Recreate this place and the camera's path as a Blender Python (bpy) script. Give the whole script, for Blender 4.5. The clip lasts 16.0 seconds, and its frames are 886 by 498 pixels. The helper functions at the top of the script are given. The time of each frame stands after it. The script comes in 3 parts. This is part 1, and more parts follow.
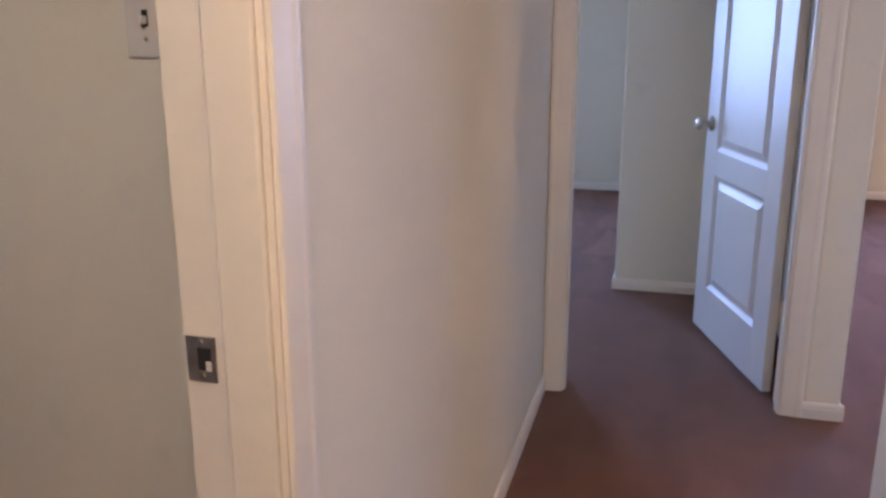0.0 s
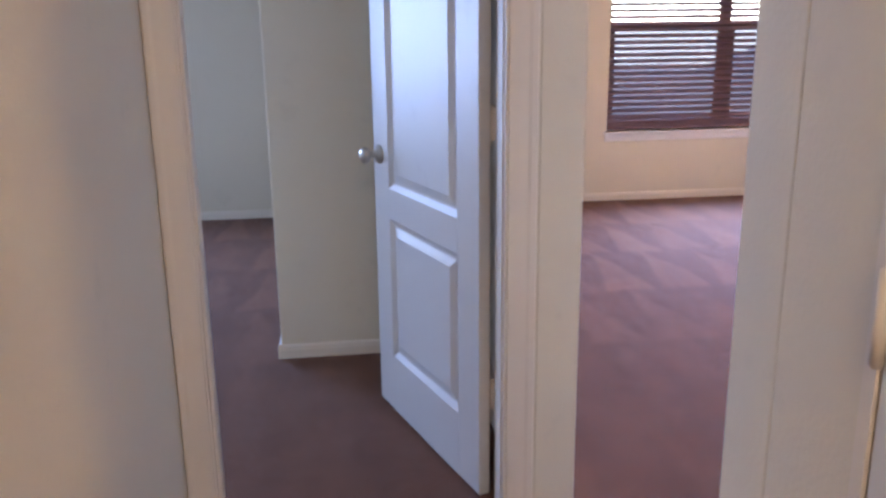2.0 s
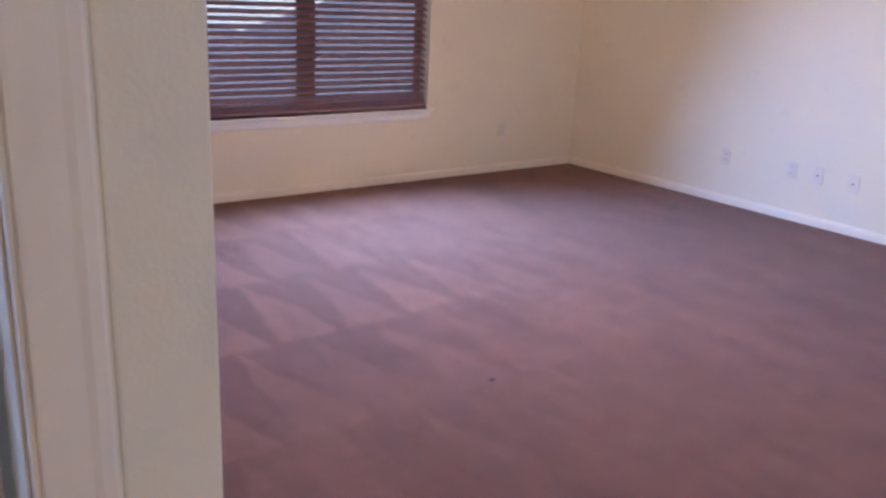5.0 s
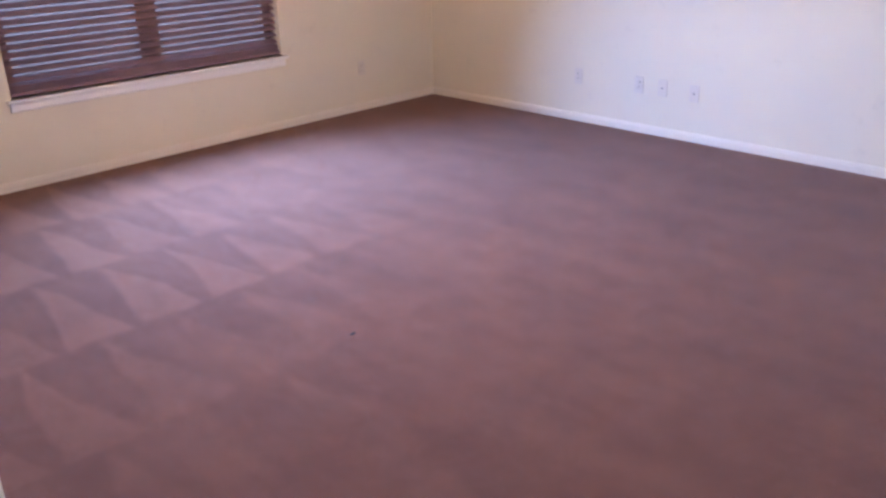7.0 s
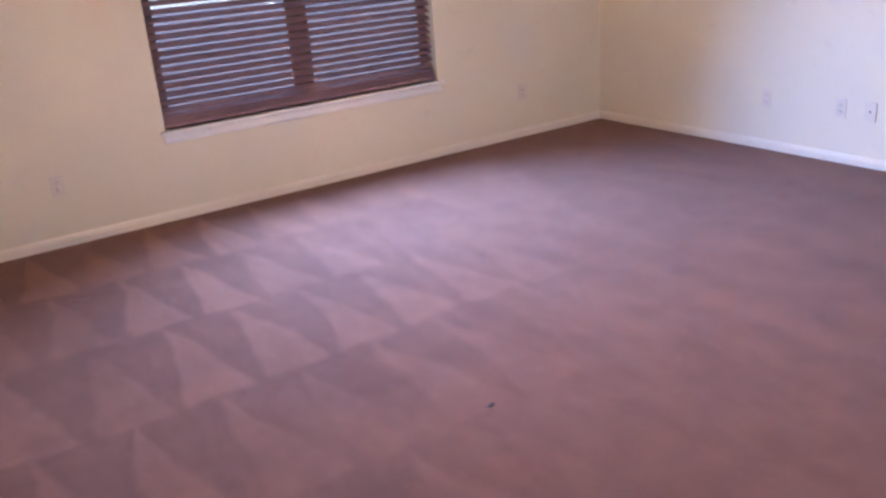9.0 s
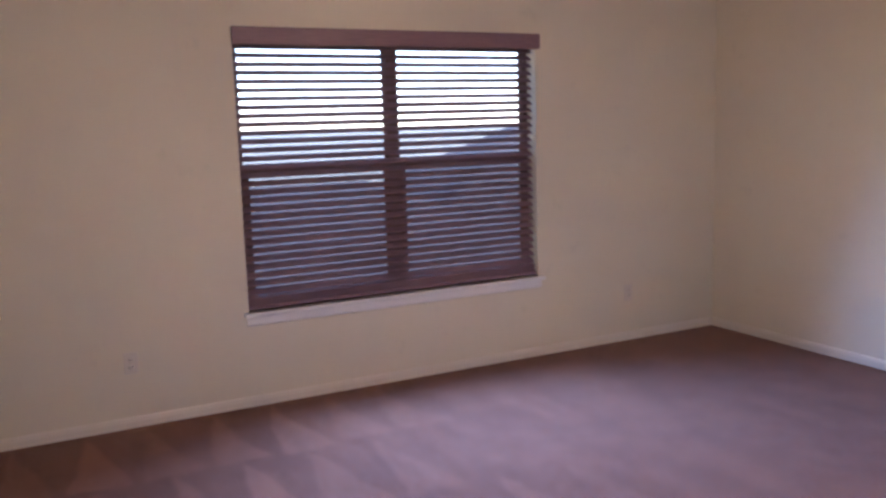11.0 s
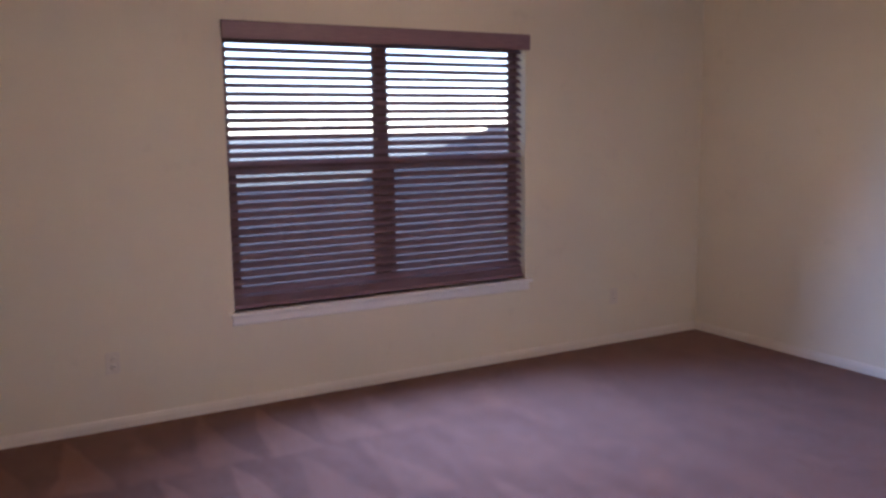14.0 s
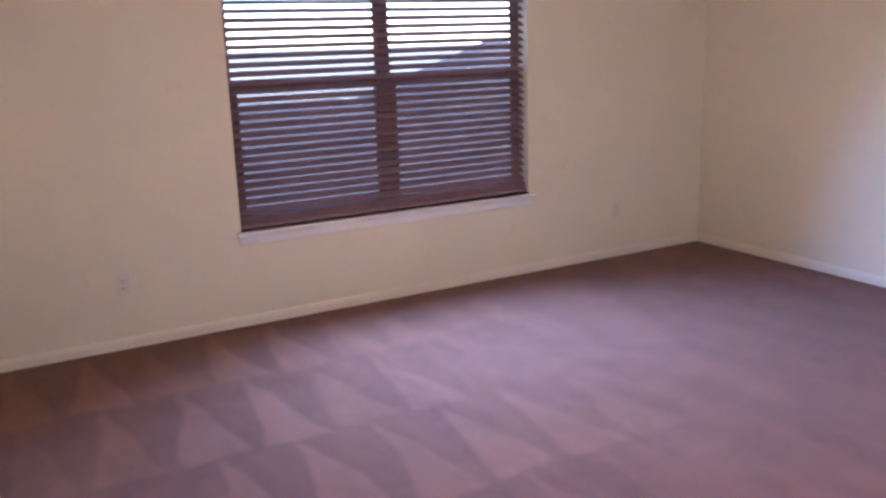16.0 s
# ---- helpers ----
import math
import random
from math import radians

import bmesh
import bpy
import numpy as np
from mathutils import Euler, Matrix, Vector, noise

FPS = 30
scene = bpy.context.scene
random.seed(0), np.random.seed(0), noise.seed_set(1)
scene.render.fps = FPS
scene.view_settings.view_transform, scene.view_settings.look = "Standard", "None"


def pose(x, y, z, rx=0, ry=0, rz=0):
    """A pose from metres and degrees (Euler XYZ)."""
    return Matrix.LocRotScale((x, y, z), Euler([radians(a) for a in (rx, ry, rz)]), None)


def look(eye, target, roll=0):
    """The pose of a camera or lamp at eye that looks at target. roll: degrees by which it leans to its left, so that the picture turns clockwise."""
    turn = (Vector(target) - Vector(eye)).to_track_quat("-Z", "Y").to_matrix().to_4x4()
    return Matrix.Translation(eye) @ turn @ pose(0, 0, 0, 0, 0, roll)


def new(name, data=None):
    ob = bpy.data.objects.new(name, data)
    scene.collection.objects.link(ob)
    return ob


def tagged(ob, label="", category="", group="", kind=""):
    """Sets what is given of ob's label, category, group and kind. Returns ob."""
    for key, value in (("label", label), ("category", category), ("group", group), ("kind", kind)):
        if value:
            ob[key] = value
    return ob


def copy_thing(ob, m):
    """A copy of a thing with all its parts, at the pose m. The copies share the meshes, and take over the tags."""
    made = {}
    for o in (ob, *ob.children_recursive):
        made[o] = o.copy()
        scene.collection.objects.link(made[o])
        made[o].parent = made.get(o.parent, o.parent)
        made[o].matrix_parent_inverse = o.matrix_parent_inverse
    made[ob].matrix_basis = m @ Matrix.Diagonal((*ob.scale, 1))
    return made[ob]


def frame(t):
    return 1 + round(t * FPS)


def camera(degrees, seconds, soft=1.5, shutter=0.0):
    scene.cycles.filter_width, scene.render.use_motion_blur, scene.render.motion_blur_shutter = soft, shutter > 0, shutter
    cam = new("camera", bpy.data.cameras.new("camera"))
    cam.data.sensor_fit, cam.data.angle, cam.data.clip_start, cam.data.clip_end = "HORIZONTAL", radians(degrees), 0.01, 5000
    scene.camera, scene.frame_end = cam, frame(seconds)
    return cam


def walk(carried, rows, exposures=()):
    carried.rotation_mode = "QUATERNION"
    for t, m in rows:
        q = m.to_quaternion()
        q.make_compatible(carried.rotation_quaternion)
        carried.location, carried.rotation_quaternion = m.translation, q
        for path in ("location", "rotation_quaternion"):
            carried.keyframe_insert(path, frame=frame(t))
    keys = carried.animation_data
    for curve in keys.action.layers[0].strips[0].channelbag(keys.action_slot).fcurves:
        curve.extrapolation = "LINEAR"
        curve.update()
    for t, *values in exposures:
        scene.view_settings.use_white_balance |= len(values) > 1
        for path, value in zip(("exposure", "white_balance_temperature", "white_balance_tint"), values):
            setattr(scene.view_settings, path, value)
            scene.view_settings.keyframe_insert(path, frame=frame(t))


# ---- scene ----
cam = camera(55.3, 16.0, soft=2.8)
PATH = [
    (0, (0.423, -0.335, 1.325), (-0.091, 1.529, 0.812), -0.2),
    (0.5, (0.39, -0.171, 1.378), (0.158, 1.738, 0.83), 0.7),
    (1, (0.371, 0.058, 1.343), (0.348, 1.989, 0.824), 0.7),
    (1.5, (0.377, 0.312, 1.352), (0.494, 2.241, 0.837), -0.5),
    (2, (0.404, 0.586, 1.343), (0.657, 2.501, 0.826), -0.7),
    (2.5, (0.408, 0.812, 1.327), (0.815, 2.704, 0.823), 1.0),
    (3, (0.479, 1.109, 1.324), (1.022, 2.961, 0.799), 1.3),
    (3.5, (0.555, 1.298, 1.315), (1.219, 3.108, 0.785), 1.4),
    (4, (0.584, 1.5, 1.33), (1.417, 3.235, 0.787), 2.4),
    (4.5, (0.616, 1.645, 1.319), (1.629, 3.277, 0.763), 2.8),
    (5, (0.687, 1.768, 1.374), (1.86, 3.277, 0.786), 2.8),
    (5.2, (0.714, 1.736, 1.374), (1.921, 3.217, 0.783), 2.5),
    (7.3, (0.834, 1.561, 1.577), (2.13, 2.868, 0.795), -1.7),
    (7.5, (0.86, 1.548, 1.59), (2.121, 2.877, 0.789), -2.1),
    (8, (0.954, 1.614, 1.538), (2.125, 3.021, 0.732), -3.5),
    (8.5, (1.054, 1.734, 1.485), (2.143, 3.226, 0.717), -4.3),
    (9, (1.166, 1.889, 1.497), (2.178, 3.463, 0.792), -4.4),
    (9.5, (1.267, 1.992, 1.476), (2.201, 3.66, 0.887), -4.1),
    (10, (1.324, 2.216, 1.517), (2.221, 3.935, 1.025), -3.7),
    (12.5, (1.389, 2.27, 1.518), (2.334, 4.03, 1.414), 0.9),
    (13, (1.348, 2.286, 1.503), (2.302, 4.037, 1.344), 0.5),
    (13.5, (1.354, 2.32, 1.496), (2.304, 4.066, 1.276), -0.2),
    (14, (1.293, 2.352, 1.492), (2.259, 4.08, 1.21), -0.8),
    (14.5, (1.315, 2.307, 1.524), (2.257, 4.035, 1.17), -1.3),
    (15, (1.332, 2.292, 1.488), (2.259, 4.019, 1.089), -1.9),
    (15.5, (1.265, 2.371, 1.497), (2.215, 4.073, 1.046), -1.7),
    (16, (1.268, 2.333, 1.508), (2.208, 4.032, 1.029), -1.8),
]
EXPOSURES = [(t, e, k, 22) for t, e, k in ((0, 3.6, 6650), (2, 3.7, 6950), (3, 3.58, 6900), (5, 3.45, 6800), (8, 3.75, 6750), (10, 3.58, 6500), (12.3, 2.3, 6450),
                                            (13.2, 2.42, 6450), (15, 3.05, 6450), (16, 3.36, 6450))]
walk(cam, [(t, look(eye, target, roll)) for t, eye, target, roll in PATH], EXPOSURES)

# ---- sky and sun ----
world = bpy.data.worlds.new("sky")
scene.world = world
world.use_nodes = True
wn = world.node_tree
wn.nodes.clear()
sky = wn.nodes.new("ShaderNodeTexSky")
sky.sky_type = "NISHITA"
sky.sun_disc = False
sky.air_density, sky.dust_density, sky.ozone_density = 0.7, 0.1, 4.0
sky.sun_elevation = radians(48)
sky.sun_rotation = radians(90)
bg = wn.nodes.new("ShaderNodeBackground")
bg.inputs["Strength"].default_value = 0.15
wout = wn.nodes.new("ShaderNodeOutputWorld")
wn.links.new(sky.outputs[0], bg.inputs[0])
wn.links.new(bg.outputs[0], wout.inputs[0])
sun = new("sun", bpy.data.lights.new("sun", "SUN"))
sun.data.energy, sun.data.angle, sun.data.color = 1.2, radians(10), (1, 0.96, 0.9)
sun.matrix_world = look((30, 0, 33), (0, 0, 0))
LAMP = 12.0          # radiance of the lit glass shades of the ceiling fan


def window_light(name, x, y, z, wide, high, watts, dip, colour, spread):
    """Area lamp that stands in for sky light from a window."""
    a = new(name, bpy.data.lights.new(name, "AREA"))
    a.data.shape, a.data.size, a.data.size_y = "RECTANGLE", wide, high
    a.data.energy, a.data.color = watts, colour
    a.data.spread = radians(spread)
    a.matrix_world = look((x, y, z), (x, y - 1, z - dip))


# set in the room, in front of the blind, past the slats
window_light("bedroom_sky_light", 3.43, 6.54, 1.1, 1.8, 1.0, 16.0, 0.4, (0.25, 0.46, 1.0), 132)
window_light("far_room_sky_light", -2.1, 6.76, 1.3, 1.5, 1.3, 12.5, 0.32, (0.27, 0.48, 1.0), 150)

# ---- materials ----
def shader(name, rough=0.6, metal=0.0):
    m = bpy.data.materials.new(name)
    m.use_nodes = True
    b = m.node_tree.nodes["Principled BSDF"]
    b.inputs["Roughness"].default_value = rough
    b.inputs["Metallic"].default_value = metal
    return m, m.node_tree, b


def node(nt, kind, **values):
    n = nt.nodes.new(kind)
    for k, v in values.items():
        if k in n.inputs:
            n.inputs[k].default_value = v
    return n


def mixed(nt, fac, a, b):
    n = nt.nodes.new("ShaderNodeMix")
    n.data_type = "RGBA"
    for sock, v in ((n.inputs[0], fac), (n.inputs[6], a), (n.inputs[7], b)):
        if isinstance(v, bpy.types.NodeSocket):
            nt.links.new(v, sock)
        else:
            sock.default_value = v
    return n.outputs[2]


def ramp(nt, src, lo, hi, a=(0, 0, 0, 1), b=(1, 1, 1, 1)):
    n = nt.nodes.new("ShaderNodeValToRGB")
    n.color_ramp.elements[0].position, n.color_ramp.elements[1].position = lo, hi
    n.color_ramp.elements[0].color, n.color_ramp.elements[1].color = a, b
    nt.links.new(src, n.inputs[0])
    return n.outputs[0]


def noise_of(nt, coords, scale, detail=3.0, rough=0.5):
    n = node(nt, "ShaderNodeTexNoise", Scale=scale, Detail=detail, Roughness=rough)
    nt.links.new(coords, n.inputs["Vector"])
    return n.outputs["Fac"]


def where(nt):
    return nt.nodes.new("ShaderNodeNewGeometry").outputs["Position"]


def relief(nt, b, height, strength, distance):
    n = node(nt, "ShaderNodeBump", Strength=strength, Distance=distance)
    nt.links.new(height, n.inputs["Height"])
    nt.links.new(n.outputs[0], b.inputs["Normal"])


def rgb(c, k=1.0):
    return (c[0] * k, c[1] * k, c[2] * k, 1)


def painted(name, colour, rough, wear, grain, bump, dist=0.002, stain=0.9):
    """Paint with slow tone drift, faint scuffs and a roller or orange-peel relief."""
    m, nt, b = shader(name, rough)
    p = where(nt)
    base = mixed(nt, noise_of(nt, p, 1.3, 4), rgb(colour, 1 - wear), rgb(colour, 1 + wear * 0.6))
    scuff = ramp(nt, noise_of(nt, p, 7.0, 5, 0.6), 0.62, 0.8)
    col = mixed(nt, scuff, base, rgb(colour, stain))
    nt.links.new(col, b.inputs["Base Color"])
    relief(nt, b, noise_of(nt, p, grain, 2), bump, dist)
    return m


def make_carpet():
    m, nt, b = shader("carpet_pile", 0.95)
    p = where(nt)
    sep = nt.nodes.new("ShaderNodeSeparateXYZ")
    nt.links.new(p, sep.inputs[0])

    def calc(op, a, c, clamp=False):
        n = nt.nodes.new("ShaderNodeMath")
        n.operation, n.use_clamp = op, clamp
        for sock, v in zip(n.inputs, (a, c)):
            if isinstance(v, bpy.types.NodeSocket):
                nt.links.new(v, sock)
            else:
                sock.default_value = v
        return n.outputs[0]

    # vacuum strokes: rows of wedges with their points towards the window wall, the pile laid the one way and the other
    warp_a = calc("MULTIPLY", calc("SUBTRACT", noise_of(nt, p, 1.7, 2), 0.5), 0.16)
    warp_b = calc("MULTIPLY", calc("SUBTRACT", noise_of(nt, p, 2.3, 3), 0.5), 0.2)
    x_, y_ = calc("ADD", sep.outputs[0], warp_a), calc("ADD", sep.outputs[1], warp_b)
    v = calc("DIVIDE", calc("SUBTRACT", 6.02, y_), 0.715)
    s_ = calc("FRACT", v, 0.0)
    u = calc("ADD", calc("DIVIDE", calc("SUBTRACT", x_, 1.91), 0.312), 100.5)
    off = calc("SUBTRACT", calc("FRACT", u, 0.0), 0.5)
    reach = calc("ABSOLUTE", calc("SUBTRACT", off, calc("MULTIPLY", s_, 0.05)), 0.0)
    wedge = calc("ADD", calc("MULTIPLY", calc("SUBTRACT", calc("MULTIPLY", s_, 0.43), reach), 16.0), 0.5, True)
    cell = nt.nodes.new("ShaderNodeTexWhiteNoise")
    cell.noise_dimensions = "2D"
    both = nt.nodes.new("ShaderNodeCombineXYZ")
    nt.links.new(calc("FLOOR", u, 0.0), both.inputs[0])
    nt.links.new(calc("FLOOR", v, 0.0), both.inputs[1])
    nt.links.new(both.outputs[0], cell.inputs["Vector"])
    wedge = calc("MULTIPLY", wedge, calc("ADD", calc("MULTIPLY", cell.outputs["Value"], 0.6), 0.45))
    swept = calc("MULTIPLY", calc("MULTIPLY", calc("SUBTRACT", 4.0, sep.outputs[0]), 0.6, True), calc("MULTIPLY", calc("SUBTRACT", sep.outputs[1], 3.4), 0.9, True))
    strokes = calc("MULTIPLY", wedge, calc("ADD", calc("MULTIPLY", swept, 0.9), 0.1))
    mp = nt.nodes.new("ShaderNodeMapping")
    mp.inputs["Rotation"].default_value = (0, 0, radians(24))
    mp.inputs["Scale"].default_value = (3.4, 0.85, 1)
    nt.links.new(p, mp.inputs[0])
    streak = noise_of(nt, mp.outputs[0], 1.3, 5, 0.62)
    blot = ramp(nt, calc("ADD", calc("MULTIPLY", streak, 0.6), calc("MULTIPLY", noise_of(nt, p, 5.5, 6, 0.68), 0.5)), 0.44, 0.64)
    lay = calc("ADD", calc("ADD", calc("MULTIPLY", strokes, 0.56), 0.05), calc("MULTIPLY", blot, 0.4))
    tuft = noise_of(nt, p, 260.0, 2)
    dark, light = (0.122, 0.047, 0.028), (0.272, 0.117, 0.07)
    base = mixed(nt, lay, rgb(dark), rgb(light))
    col = mixed(nt, ramp(nt, tuft, 0.3, 0.7), mixed(nt, 0.35, base, rgb(dark, 0.6)), mixed(nt, 0.25, base, rgb(light, 1.2)))
    nt.links.new(col, b.inputs["Base Color"])
    b.inputs["Sheen Weight"].default_value = 0.18
    b.inputs["Sheen Roughness"].default_value = 0.35
    b.inputs["Specular IOR Level"].default_value = 0.1
    relief(nt, b, tuft, 0.7, 0.006)
    return m


def plain_metal(name, colour, rough):
    m, nt, b = shader(name, rough, 1.0)
    p = where(nt)
    nt.links.new(mixed(nt, noise_of(nt, p, 90, 3), rgb(colour, 0.75), rgb(colour, 1.1)), b.inputs["Base Color"])
    return m


def wood_like(name, colour, rough, axis_scale):
    m, nt, b = shader(name, rough)
    co = nt.nodes.new("ShaderNodeTexCoord")
    mp = nt.nodes.new("ShaderNodeMapping")
    mp.inputs["Scale"].default_value = axis_scale
    nt.links.new(co.outputs["Object"], mp.inputs[0])
    g = noise_of(nt, mp.outputs[0], 14, 4, 0.6)
    info = nt.nodes.new("ShaderNodeObjectInfo")
    tone = mixed(nt, info.outputs["Random"], rgb(colour, 0.9), rgb(colour, 1.12))
    nt.links.new(mixed(nt, ramp(nt, g, 0.3, 0.75), rgb(colour, 0.7), tone), b.inputs["Base Color"])
    relief(nt, b, g, 0.15, 0.001)
    return m


def clear_glass():
    m = bpy.data.materials.new("window_glass")
    m.use_nodes = True
    nt = m.node_tree
    nt.nodes.clear()
    out = nt.nodes.new("ShaderNodeOutputMaterial")
    mix = nt.nodes.new("ShaderNodeMixShader")
    fres = node(nt, "ShaderNodeFresnel", IOR=1.45)
    tr = node(nt, "ShaderNodeBsdfTransparent", Color=(0.93, 0.95, 0.95, 1))
    gl = node(nt, "ShaderNodeBsdfGlossy", Roughness=0.02)
    nt.links.new(fres.outputs[0], mix.inputs[0])
    nt.links.new(tr.outputs[0], mix.inputs[1])
    nt.links.new(gl.outputs[0], mix.inputs[2])
    nt.links.new(mix.outputs[0], out.inputs[0])
    return m


def screen_mesh():
    """Fine insect screen: mostly open, the rest dark thread."""
    m = bpy.data.materials.new("insect_screen")
    m.use_nodes = True
    nt = m.node_tree
    b = nt.nodes["Principled BSDF"]
    b.inputs["Base Color"].default_value = (0.04, 0.038, 0.045, 1)
    b.inputs["Roughness"].default_value = 0.7
    b.inputs["Alpha"].default_value = 0.2
    return m


def lit_glass(name, colour, power):
    m, nt, b = shader(name, 0.35)
    b.inputs["Base Color"].default_value = (0.85, 0.83, 0.78, 1)
    b.inputs["Emission Color"].default_value = (*colour, 1)
    b.inputs["Emission Strength"].default_value = power
    return m


def speckled(name, a, c, scale, rough, bump=0.4, dist=0.02):
    m, nt, b = shader(name, rough)
    p = where(nt)
    big = noise_of(nt, p, scale * 0.08, 3)
    fine = noise_of(nt, p, scale, 4, 0.65)
    nt.links.new(mixed(nt, fine, mixed(nt, big, rgb(a), rgb(c)), rgb(c)), b.inputs["Base Color"])
    relief(nt, b, fine, bump, dist)
    return m


WALL = painted("wall_paint_cream", (0.735, 0.66, 0.52), 0.75, 0.05, 130, 0.25)
CEIL = painted("ceiling_paint", (0.72, 0.68, 0.64), 0.9, 0.05, 60, 0.6, 0.006)
TRIM = painted("trim_paint_white", (0.76, 0.68, 0.57), 0.5, 0.03, 40, 0.06, 0.001)
SILL = painted("sill_paint_white", (0.84, 0.81, 0.77), 0.4, 0.03, 40, 0.06, 0.001)
DOOR = painted("door_paint_white", (0.68, 0.66, 0.64), 0.42, 0.03, 55, 0.06, 0.001)
PLASTIC = painted("switch_plastic", (0.68, 0.61, 0.52), 0.4, 0.03, 30, 0.02, 0.0005)
CARPET = make_carpet()
NICKEL = plain_metal("satin_nickel", (0.55, 0.5, 0.42), 0.28)
STEEL = plain_metal("dull_steel", (0.42, 0.37, 0.33), 0.6)
DARK, _dn, _db = shader("dark_slot", 0.8)
_db.inputs["Base Color"].default_value = (0.02, 0.018, 0.016, 1)
SLAT = wood_like("blind_stained_wood", (0.27, 0.155, 0.175), 0.5, (0.6, 12, 12))
BRONZE = painted("bronze_window_frame", (0.2, 0.12, 0.095), 0.5, 0.06, 50, 0.05, 0.001)
CORD, _cn, _cb = shader("blind_cord", 0.9)
_cb.inputs["Base Color"].default_value = (0.12, 0.08, 0.075, 1)
GLASS = clear_glass()
SCREEN = screen_mesh()
FAN_WHITE = painted("fan_enamel", (0.72, 0.69, 0.64), 0.35, 0.03, 40, 0.04, 0.001)
SHADE_LIT = lit_glass("lit_frosted_glass", (1.0, 0.76, 0.5), LAMP * 1.08)
# glow of the unseen lamp added to brighten the hall
ASSUMED_HALL_LIT = lit_glass("assumed_hall_lamp_glass", (1.0, 0.9, 0.8), 8.6)
BLADE = wood_like("fan_blade_pale_oak", (0.42, 0.34, 0.26), 0.5, (2, 14, 14))
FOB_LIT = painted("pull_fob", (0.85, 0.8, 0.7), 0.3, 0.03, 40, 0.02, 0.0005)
SHINGLE = speckled("roof_shingle", (0.04, 0.036, 0.043), (0.07, 0.06, 0.068), 18, 0.9)
SIDING = speckled("house_siding", (0.42, 0.38, 0.34), (0.5, 0.46, 0.41), 6, 0.8, 0.1)
GRASS = speckled("dry_lawn", (0.14, 0.14, 0.1), (0.26, 0.24, 0.2), 1.2, 0.95)
CONCRETE = speckled("concrete_drive", (0.4, 0.39, 0.38), (0.5, 0.49, 0.47), 3, 0.85)


# ---- mesh helpers ----
def link(name, bm, material, parent=None, label=""):
    me = bpy.data.meshes.new(name)
    bm.normal_update()
    bm.to_mesh(me)
    bm.free()
    me.materials.append(material)
    ob = new(name, me)
    if parent is not None:
        ob.parent = parent
    if label:
        ob["label"] = label
    return ob


def part(name, bm, material, parent, label=""):
    return link(name, bm, material, parent, label)


def add_box(bm, a, b, bevel=0.0, seg=2):
    x0, y0, z0 = (min(p, q) for p, q in zip(a, b))
    x1, y1, z1 = (max(p, q) for p, q in zip(a, b))
    vs = [bm.verts.new(p) for p in ((x0, y0, z0), (x1, y0, z0), (x1, y1, z0), (x0, y1, z0), (x0, y0, z1), (x1, y0, z1), (x1, y1, z1), (x0, y1, z1))]
    fs = [bm.faces.new([vs[i] for i in f]) for f in ((3, 2, 1, 0), (4, 5, 6, 7), (0, 1, 5, 4), (1, 2, 6, 5), (2, 3, 7, 6), (3, 0, 4, 7))]
    if bevel:
        es = {e for f in fs for e in f.edges}
        bmesh.ops.bevel(bm, geom=list(es), offset=bevel, segments=seg, profile=0.6, affect="EDGES")
    return bm


def box(a, b, bevel=0.0, seg=2):
    return add_box(bmesh.new(), a, b, bevel, seg)


def lathe(profile, steps=24, m=None, smooth=True):
    """Turned shape about z from (radius, height) pairs."""
    bm = bmesh.new()
    rings = []
    for r, z in profile:
        if r < 1e-5:
            rings.append([bm.verts.new((0, 0, z))])
        else:
            rings.append([bm.verts.new((r * math.cos(2 * math.pi * i / steps), r * math.sin(2 * math.pi * i / steps), z)) for i in range(steps)])
    for a, b in zip(rings, rings[1:]):
        for i in range(steps):
            j = (i + 1) % steps
            if len(a) == 1 and len(b) == 1:
                continue
            if len(a) == 1:
                f = bm.faces.new((a[0], b[j], b[i]))
            elif len(b) == 1:
                f = bm.faces.new((a[i], a[j], b[0]))
            else:
                f = bm.faces.new((a[i], a[j], b[j], b[i]))
            f.smooth = smooth
    bmesh.ops.recalc_face_normals(bm, faces=bm.faces)
    if m is not None:
        bm.transform(m)
    return bm


def extrude_profile(profile, start, end, out):
    """Sweeps (out, up) pairs along the floor line start-end; out is the unit normal away from the wall."""
    bm = bmesh.new()
    rows = []
    for p in (start, end):
        rows.append([bm.verts.new((p[0] + out[0] * d, p[1] + out[1] * d, h)) for d, h in profile])
    n = len(profile)
    for i in range(n):
        j = (i + 1) % n
        bm.faces.new((rows[0][i], rows[0][j], rows[1][j], rows[1][i]))
    bm.faces.new(rows[0])
    bm.faces.new(rows[1][::-1])
    bmesh.ops.recalc_face_normals(bm, faces=bm.faces)
    return bm


def structure(name, bm, material, label, category):
    return tagged(link(name, bm, material), label, category, kind="structure")


# ---- shell of the place ----
H = 2.44
floor = structure("floor", box((-3.2, -1.95, -0.12), (6.01, 6.945, 0.0)), CARPET, "brown mauve cut-pile carpet with vacuum stroke marks", "carpet floor")
structure("ceiling", box((-3.2, -1.95, H), (6.01, 6.945, H + 0.12)), CEIL, "textured off-white painted ceiling", "ceiling")


